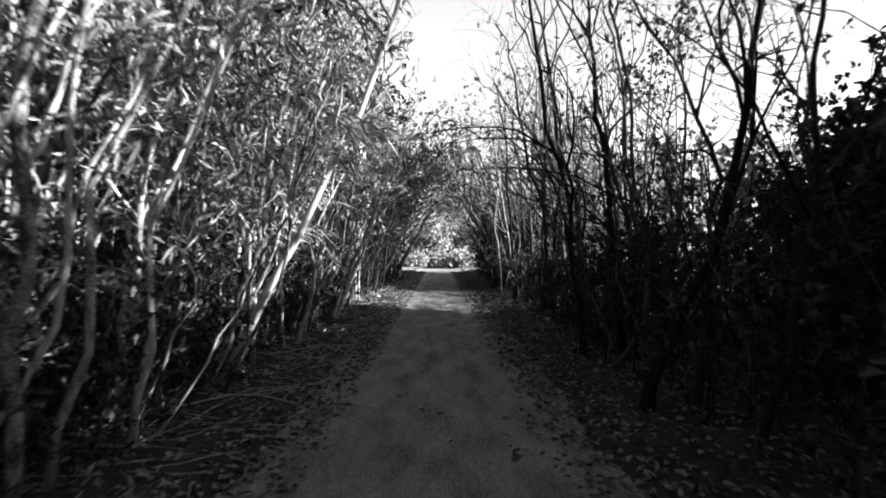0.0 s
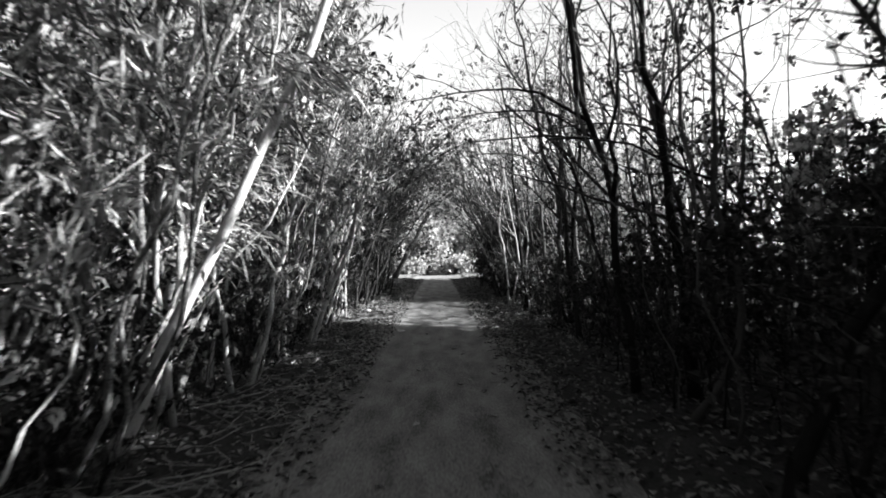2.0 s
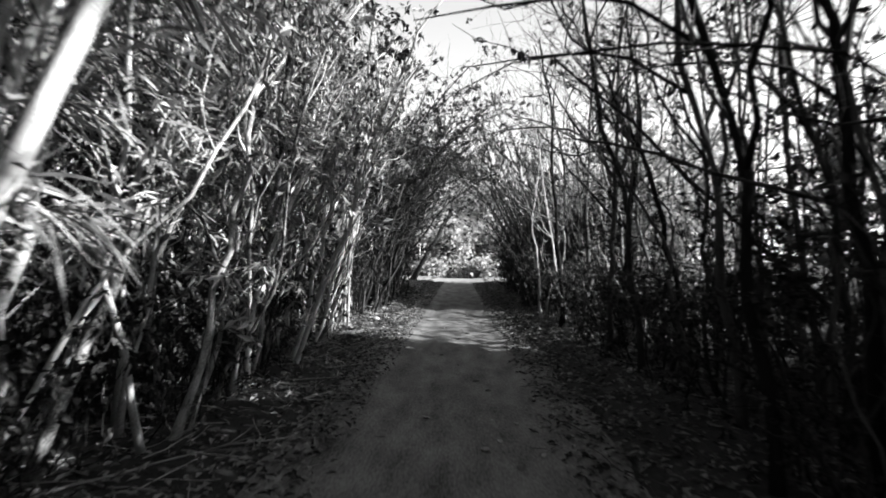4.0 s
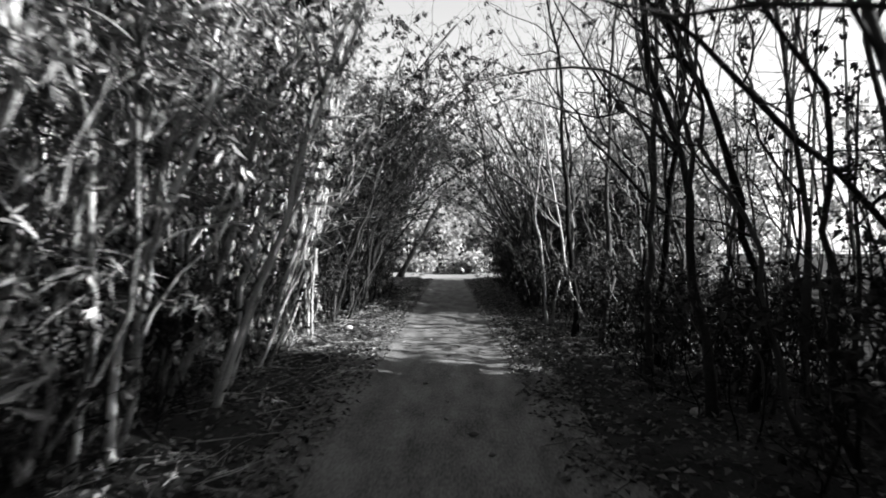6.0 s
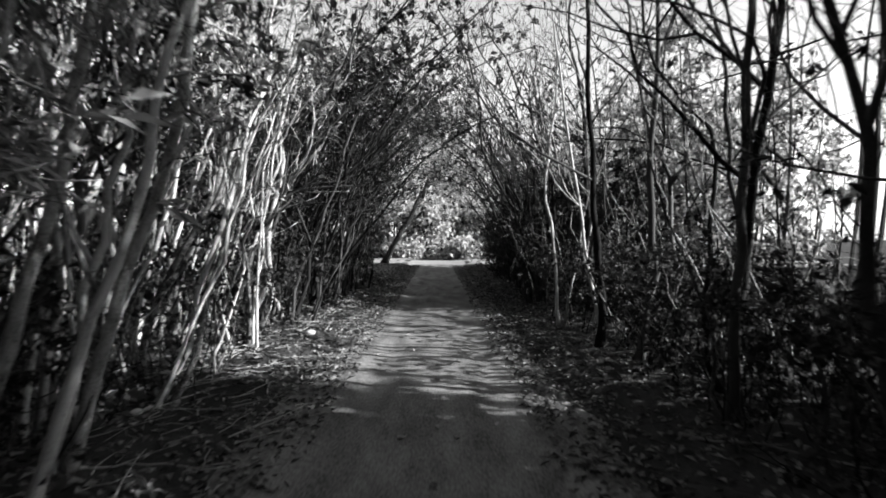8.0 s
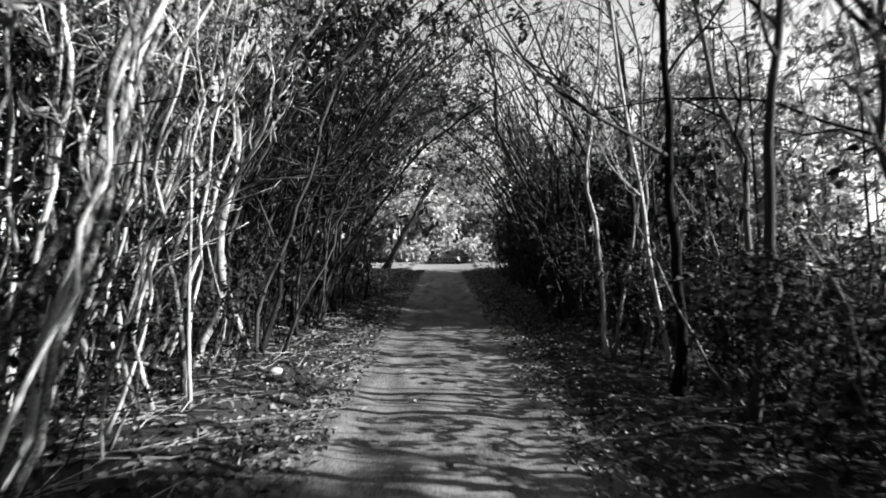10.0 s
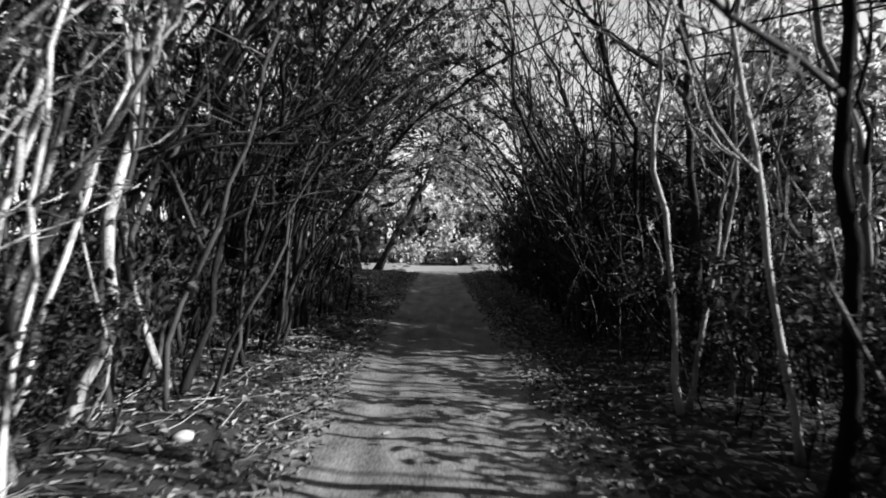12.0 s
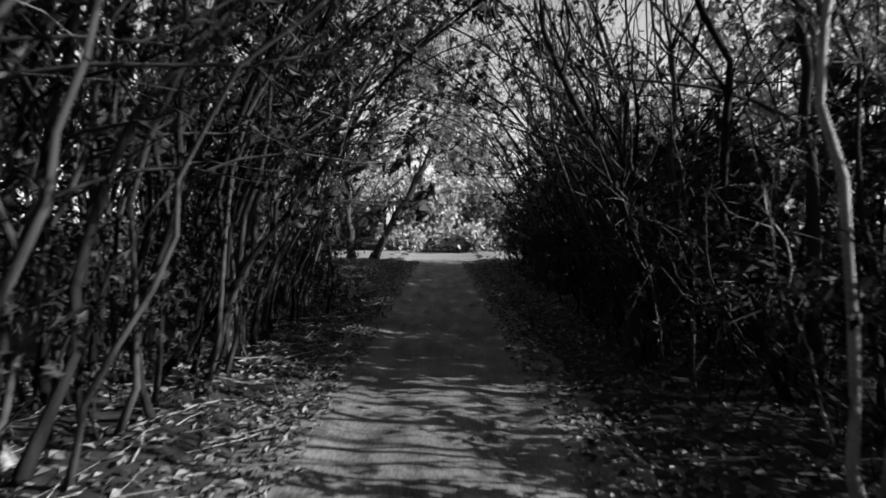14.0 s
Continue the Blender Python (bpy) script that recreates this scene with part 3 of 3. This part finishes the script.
# added growth, mostly out of view, that keeps sun off the near track
woods("thicket", "low dense leafy growth added at the view's edge to block sun", BARK_SHADE, LEAF_SHADE, [(x, y) for x, y in row(-10, 8, 96, 4.2, 7, 1) + row(-3, 3, 40, 3.1, 5.4, 1) if x > 0.76 * y + 0.8], 900, height=3.5, foliage=620, leaf=0.11, leaf_w=0.032, bare=0.1, **behind)
woods("thicket", "dense leafy trees added out of view to block sun", BARK_SHADE, LEAF_SHADE, [(x, y) for x, y in row(-10, 8, 80, 4.2, 8, 1) if x > 0.9 * y + 2.4], 902, height=4.0, foliage=620, leaf=0.16, leaf_w=0.05, bare=0.2, **behind)
woods("thicket", "tall dense trees added out of view to block sun", BARK_SHADE, LEAF_SHADE, [(x, y) for x, y in row(-9, 9, 90, 7, 12.5, 1) if x > 0.85 * y + 2.0], 905, height=4.8, foliage=620, leaf=0.2, leaf_w=0.065, bare=0.2, **behind)
# added shade casters on the sunny side, most of them out of view
woods("thicket", "tall dense unseen trees added to shade the near track", BARK_SHADE, LEAF_SHADE, sunward(-3, 9, 90, 6.5, 12.0), 906, height=5.0, foliage=760, leaf=0.2, leaf_w=0.065, bare=0.1, low=0.92, **behind)
woods("thicket", "dense unseen trees added to shade the middle track", BARK_SHADE, LEAF_SHADE, sunward(9.8, 13.3, 46, 8.5, 13.0), 908, height=7.0, foliage=760, leaf=0.2, leaf_w=0.065, bare=0.1, low=0.92, **behind)
# added crowns shade the left trees, bare trunks let sun reach the track
woods("thicket", "bare-trunked trees added so small leafy crowns shade the left side", BARK_SHADE, LEAF_SHADE, [(x, y - 0.213 * x) for x, y in row(16.0, 19.6, 6, 6.0, 8.5, 1)], 912, height=8.4, foliage=420, leaf=0.11, leaf_w=0.034, bare=0.74, low=0.92, **behind)
# dark filler bushes that close bright gaps where only black shade belongs
woods("thicket", "leafy bushes added as a dark mass in place of deep shade", BARK_SHADE, LEAF_SHADE, [(x + 0.74 * y + 0.9, y) for x, y in row(2.6, 8.5, 50, 0.0, 2.6, 1)] + [(x + 0.4 * y + 1.7, y) for x, y in row(3.6, 11.4, 66, 0.0, 2.8, 1)], 914, height=2.9, foliage=720, leaf=0.10, leaf_w=0.03, bare=0.05, **behind)
woods("thicket", "dark twiggy trees with small leaves", BARK_SHADE, LEAF_SHADE, row(9.0, 12.3, 9, 3.6, 6.2, 1), 916, height=4.2, foliage=340, leaf=0.08, leaf_w=0.022, bare=0.15, **behind)
# added high crowns out of view break the sun into dapple
woods("thicket", "tall open-crowned unseen trees added to dapple the left side", BARK_SHADE, LEAF_SHADE, sunward(-3, 13, 20, 8.0, 13.0), 909, height=10.0, foliage=420, leaf=0.2, leaf_w=0.06, bare=0.5, **behind)
# added canopy above the view that keeps skylight off the track
woods("thicket", "unseen tall canopy trees added to cut sky light", BARK_SHADE, LEAF_SHADE, row(-9, 11.5, 20, 5, 7, -1), 890, 22, -1, height=11.5, foliage=1500, leaf=0.3, leaf_w=0.1, bare=0.62,
      radius=0.09, lean=0.2, arch=0.45, limbs=12, twigs=30, toward=0.5, reach=0.3, **slight)
woods("thicket", "unseen very tall canopy trees added to cut sky light", BARK_SHADE, LEAF_SHADE, row(11, 15.5, 6, 6.5, 9, -1), 885, 22, -1, height=15, foliage=1900, leaf=0.34, leaf_w=0.12, bare=0.66,
      radius=0.11, lean=0.2, arch=0.35, limbs=14, twigs=30, toward=0.5, reach=0.3, **slight)
woods("thicket", "dense dark bank of leafy trees", BARK_SHADE, LEAF_SHADE, row(19.5, 35, 46, 2.9, 4.6, 1), 930, height=2.5, foliage=460, leaf=0.13, leaf_w=0.04, bare=0.05, **behind)
# backdrop trees, pale leaf colour standing in for sunlit haze
woods("thicket", "sparse trees against the sky", BARK_SHADE, LEAF_HAZE, row(9, 12.0, 6, 8.5, 12, 1) + row(17, 19, 4, 8.5, 12, 1) + row(9, 12.4, 4, 4.8, 7, 1), 920, height=4.0, foliage=700, leaf=0.13, leaf_w=0.04, bare=0.2, **behind)
woods("thicket", "thicket with haze-bright leaves behind the shaded trees", BARK_SHADE, LEAF_HAZE, row(19.2, 35, 54, 5.0, 7.5, 1) + row(20.5, 35, 30, 7, 12, 1), 940, height=4.8, foliage=560, leaf=0.17, leaf_w=0.05, bare=0.1, **behind)
woods("thicket", "dense leafy thicket behind the pale stems", BARK_SHADE, LEAF_SHADE, [(x, y) for x, y in row(-4, 38, 290, 4.2, 11, -1) if y < 25 or x < -7], 950, height=5.6, foliage=460, leaf=0.17, leaf_w=0.05, bare=0.1, **behind)
# never in view: added to close off light from behind the start
woods("thicket", "unseen young trees added behind the start to block light", BARK_SHADE, LEAF_SHADE, row(-14, -4, 24, 0.4, 5, 1) + row(-14, -4, 24, 0.4, 5, -1), 980,
      height=6.0, foliage=520, leaf=0.2, leaf_w=0.06, bare=0.1, **behind)

woods("far_woods", "trees beyond the thin stems, haze put into pale leaves", BARK_SHADE, LEAF_HAZE, row(8, 36, 40, 15, 30, 1), 1300,
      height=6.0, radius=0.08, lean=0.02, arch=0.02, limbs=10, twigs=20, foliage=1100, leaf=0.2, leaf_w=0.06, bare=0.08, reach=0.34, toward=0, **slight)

# ---- the clearing at the end ----
def bush(seed, x, y, height, width, count, label):
    rg = np.random.default_rng(seed)
    root = tagged(new("bush"), label, "bush")
    w, c = Heap(), Heap()
    spots = []
    for i in range(46):
        az, ln = rg.uniform(0, 2 * np.pi), rg.uniform(0.5, 1.05)
        u = np.linspace(0, 1, 7)
        sp = width * 0.5 * ln * rg.uniform(0.2, 1)
        p = np.stack([np.cos(az) * sp * u ** 0.8, np.sin(az) * sp * u ** 0.8, height * ln * u * (1 - 0.12 * u)], 1)
        p[1:] += rg.normal(0, 0.07, (6, 3))
        tube(w, p, 0.03 * (1.1 - u), 4)
        spots.append(p[2:])
    spots = np.concatenate(spots)
    at = spots[rg.integers(len(spots), size=count)] + rg.normal(0, 0.3, (count, 3))
    leaves(c, rg, at[at[:, 2] > 0.05], 0.34, 0.13, 0.1)
    tagged(part("stem_mass", w, TWIG, root), kind="stuff")
    # the bush's sunlit brightness is partly in its leaf colour
    tagged(part("crown", c, LEAF_HAZE, root), kind="stuff")
    root.matrix_basis = pose(x, y, 0)


bush(21, -0.8, 47, 4.8, 6.0, 4300, "broad sunlit leafy bush across the clearing")
bush(22, 5.2, 50, 4.4, 6.0, 3400, "sunlit leafy bush beside the clearing")
bush(27, 2.4, 49.5, 5.6, 5.0, 3800, "tall sunlit leafy bush behind the clearing")
bush(23, -5.2, 48, 5.0, 6.0, 3400, "sunlit leafy bush at the clearing's edge")
bush(24, -8.8, 46, 5.0, 6.0, 3000, "sunlit leafy bush at the clearing's far edge")
bush(25, 1.6, 45.4, 1.2, 3.0, 1500, "low sunlit bush at the foot of taller bushes")
bush(26, -2.2, 45.2, 1.0, 3.0, 1500, "low sunlit bush at the foot of taller bushes")
woods("far_woods", "tall trees beyond the clearing, haze put into pale leaves", BARK_SHADE, LEAF_HAZE, [(float(x), float(y)) for x, y in zip(rng.uniform(-28, 28, 84), rng.uniform(53, 76, 84))], 1200,
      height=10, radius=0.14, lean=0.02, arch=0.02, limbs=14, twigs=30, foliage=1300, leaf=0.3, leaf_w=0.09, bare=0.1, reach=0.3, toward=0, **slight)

# ---- leaf litter ----
def litter(name, label, x0, x1, count, seed, size):
    rg = np.random.default_rng(seed)
    h = Heap()
    xs = x0 + (x1 - x0) * rg.uniform(0, 1, count) ** 1.2
    ys = rg.uniform(-1, 37, count)
    at = np.array([(x, y, max(verge(x, y), track(x, y) if abs(x) < 1.6 else -1) + rg.uniform(0.004, 0.03)) for x, y in zip(xs, ys)])
    leaves(h, rg, at, size, size * 0.28, 0.0, 0.75)
    tagged(new(name, h.mesh(name, LITTER)), label, "leaf litter", kind="stuff")


litter("leaf_litter", "curled dry fallen leaves on the shaded verge", 1.0, 4.2, 17000, 41, 0.085)
litter("leaf_litter", "curled dry fallen leaves on the verge below pale stems", -1.05, -4.4, 17000, 42, 0.085)
litter("leaf_litter", "dry leaves blown along the track's shaded edge", 0.85, 1.7, 3600, 43, 0.08)
litter("leaf_litter", "dry leaves blown along the track's sunny edge", -0.9, -1.7, 3600, 44, 0.08)


# ---- loose things on the track and its verges ----
def rest(x, y):
    return max(verge(x, y), track(x, y) if abs(x) < 1.6 else -1)


def fallen_leaf(seed, size):
    """A curled oval leaf with a midrib fold and a stalk."""
    rg = np.random.default_rng(seed)
    h = Heap()
    u = np.linspace(0, 1, 6)
    w = np.sin(np.pi * u ** 0.8) * 0.3 * size + 0.001
    curl = 0.35 * size * (u - 0.5) ** 2 * rg.uniform(0.5, 1.5)
    v = []
    for i in range(6):
        for k in (-1, 0, 1):
            v.append((k * w[i], (u[i] - 0.5) * size, 0.006 + curl[i] + abs(k) * w[i] * rg.uniform(0.3, 0.6)))
    h.add(v, [(i * 3 + k, i * 3 + k + 1, i * 3 + k + 4, i * 3 + k + 3) for i in range(5) for k in (0, 1)])
    root = tagged(new("fallen_leaf"), "curled pale dry leaf lying on the dirt track", "leaf", "fallen leaves on the track")
    part("blade", h, LITTER_PALE, root)
    st = Heap()
    tube(st, [(0, -0.5 * size, 0.008 + curl[0]), (0.1 * size, -0.65 * size, 0.006), (0.16 * size, -0.8 * size, 0.004)], [0.0014, 0.0012, 0.001], 4)
    part("stalk", st, STICK, root)
    return root


LITTER_PALE = material("pale_dry_leaf", 0.07, 0.24, 9.0, bump=0.2, random_by="object", rough=0.7, sheer=0.1)
leaf_kinds = [fallen_leaf(60 + i, 0.075 + 0.012 * i) for i in range(4)]
spots = [(0.03, 5.16), (0.54, 7.29), (0.89, 7.04), (0.27, 10.94), (0.37, 5.97), (0.03, 11.39), (-0.22, 12.71), (0.07, 12.95), (-0.44, 11.62), (0.57, 13.08), (0.7, 4.3)]
rg = np.random.default_rng(77)
spots += [(float(rg.normal(0.25, 0.55)), float(y)) for y in rg.uniform(3.2, 19, 30)]
for i, (x, y) in enumerate(spots):
    m = pose(x, y, rest(x, y), rg.uniform(-12, 12), rg.uniform(-12, 12), rg.uniform(0, 360))
    if i < 4:
        leaf_kinds[i].matrix_basis = m
    else:
        copy_thing(leaf_kinds[i % 4], m)


def stick(seed, a, b, radius, label, forks=2, sag=0.0):
    """A dead crooked stick from a to b on the ground, with side forks."""
    rg = np.random.default_rng(seed)
    a, b = np.array(a, float), np.array(b, float)
    root = tagged(new("stick"), label, "stick", "fallen sticks on the verges")
    ln = np.linalg.norm(b - a)
    u = np.linspace(0, 1, 11)
    p = a + (b - a) * u[:, None]
    p[1:-1, :2] += rg.normal(0, 0.018 * ln ** 0.5, (9, 2))
    p[:, 2] += np.array([rest(q[0], q[1]) for q in p]) + radius * 0.9 - sag * np.sin(np.pi * u)
    base = p[0].copy()
    h = Heap()
    tube(h, p - base, radius * (1 - 0.65 * u), 6)
    part("shaft", h, STICK, root, smooth=True)
    for i in range(forks):
        k = int(rg.integers(3, 9))
        d = (b - a) / ln * 0.7 + rg.normal(0, 0.5, 3)
        d[2] = abs(d[2]) * 0.25
        fl = ln * rg.uniform(0.15, 0.35)
        q = np.stack([p[k] - base + d * fl * t + rg.normal(0, 0.01, 3) * t for t in np.linspace(0, 1, 5)])
        f = Heap()
        tube(f, q, radius * (0.55 - 0.4 * np.linspace(0, 1, 5)), 5)
        part("fork", f, STICK, root, smooth=True)
    root.matrix_basis = Matrix.Translation(base)


LONG = "long crooked dead stick lying in dry leaves"
stick(1, (-2.6, 5.5, 0), (-0.6, 5.4, 0), 0.014, LONG, 3)
stick(2, (-2.3, 6.9, 0), (-1.7, 6.8, 0.05), 0.009, LONG)
stick(3, (-1.35, 6.1, 0), (-1.3, 6.75, 0.02), 0.010, "short bent stick at the track's edge", 1)
stick(4, (-2.2, 4.2, 0), (-1.2, 5.2, 0), 0.010, LONG)
stick(5, (-2.9, 4.4, 0), (-1.5, 6.2, 0.03), 0.011, LONG)
stick(6, (-2.6, 7.2, 0), (-1.35, 8.8, 0.02), 0.012, LONG, 3)
stick(7, (-2.4, 7.6, 0), (-1.45, 7.4, 0), 0.008, LONG)
stick(8, (1.35, 6.3, 0), (1.45, 7.1, 0.02), 0.010, "short bent stick at the track's edge", 1)
stick(9, (0.0, 4.6, 0), (0.12, 5.1, 0), 0.006, "thin dead twig lying on the dirt track", 1)
stick(10, (-4.4, 16.6, 0.35), (-2.8, 16.2, 0.15), 0.05, "dark fallen branch propped in the undergrowth", 3)
stick(11, (-2.9, 14.2, 0), (-1.6, 14.9, 0), 0.014, LONG, 3)
stick(12, (-3.0, 15.4, 0), (-2.0, 15.9, 0.05), 0.016, LONG)
stick(13, (-2.6, 12.0, 0), (-1.4, 12.2, 0), 0.010, LONG)
stick(14, (2.2, 15.2, 0.02), (3.0, 14.6, 0.3), 0.014, "dead stick propped against a trunk", 2)
stick(15, (1.9, 12.6, 0), (2.9, 12.0, 0.02), 0.016, LONG, 2)
stick(16, (2.4, 18.1, 0), (3.3, 17.4, 0.45), 0.013, "dead stick propped against a trunk", 2)
stick(17, (-2.7, 17.4, 0), (-1.7, 17.1, 0.02), 0.011, LONG, 2)
stick(18, (-2.3, 18.7, 0), (-1.5, 19.6, 0), 0.012, LONG, 2)
stick(19, (-2.4, 3.6, 0), (-1.5, 4.1, 0), 0.010, LONG, 2)
stick(20, (1.6, 9.2, 0), (2.6, 9.0, 0), 0.011, LONG, 2)


def twig_litter(label, side, count, seed):
    rg = np.random.default_rng(seed)
    h = Heap()
    for i in range(count):
        x, y = side * (1.3 + 2.6 * rg.uniform() ** 1.2), rg.uniform(0, 27)
        a = rg.uniform(0, 2 * np.pi)
        ln = rg.uniform(0.15, 0.7)
        t = np.linspace(0, 1, 4)
        p = np.stack([x + np.cos(a) * ln * t + rg.normal(0, 0.02, 4), y + np.sin(a) * ln * t + rg.normal(0, 0.02, 4), verge(x, y) + 0.02 + t * rg.uniform(0, 0.12)], 1)
        tube(h, p, np.linspace(0.006, 0.0025, 4) * rg.uniform(0.6, 1.3), 3)
    tagged(new("twig_litter", h.mesh("twig_litter", STICK)), label, "twigs", kind="stuff")


twig_litter("small dead twigs strewn over the verge", -1, 900, 91)
twig_litter("small dead twigs strewn over the shaded verge", 1, 700, 92)


def stone(x, y, size, label):
    bm = bmesh.new()
    bmesh.ops.create_icosphere(bm, subdivisions=3, radius=1)
    for v in bm.verts:
        v.co *= 1 + 0.16 * noise.noise(v.co * 1.3 + Vector((x, y, 0)))
        v.co = Vector((v.co.x * size, v.co.y * size * 0.75, v.co.z * size * 0.6))
    me = bpy.data.meshes.new("stone")
    bm.to_mesh(me)
    bm.free()
    me.materials.append(STONE)
    me.polygons.foreach_set("use_smooth", [True] * len(me.polygons))
    ob = tagged(new("stone", me), label, "stone", "stones on the verges")
    ob.matrix_basis = pose(x, y, rest(x, y) + size * 0.4, 0, 0, 25)


stone(-1.89, 16.75, 0.075, "smooth pale rounded stone in dry leaves")
stone(2.31, 11.29, 0.06, "small pale stone in dry leaves")
stone(-2.5, 13.1, 0.05, "small pale stone in dry leaves")
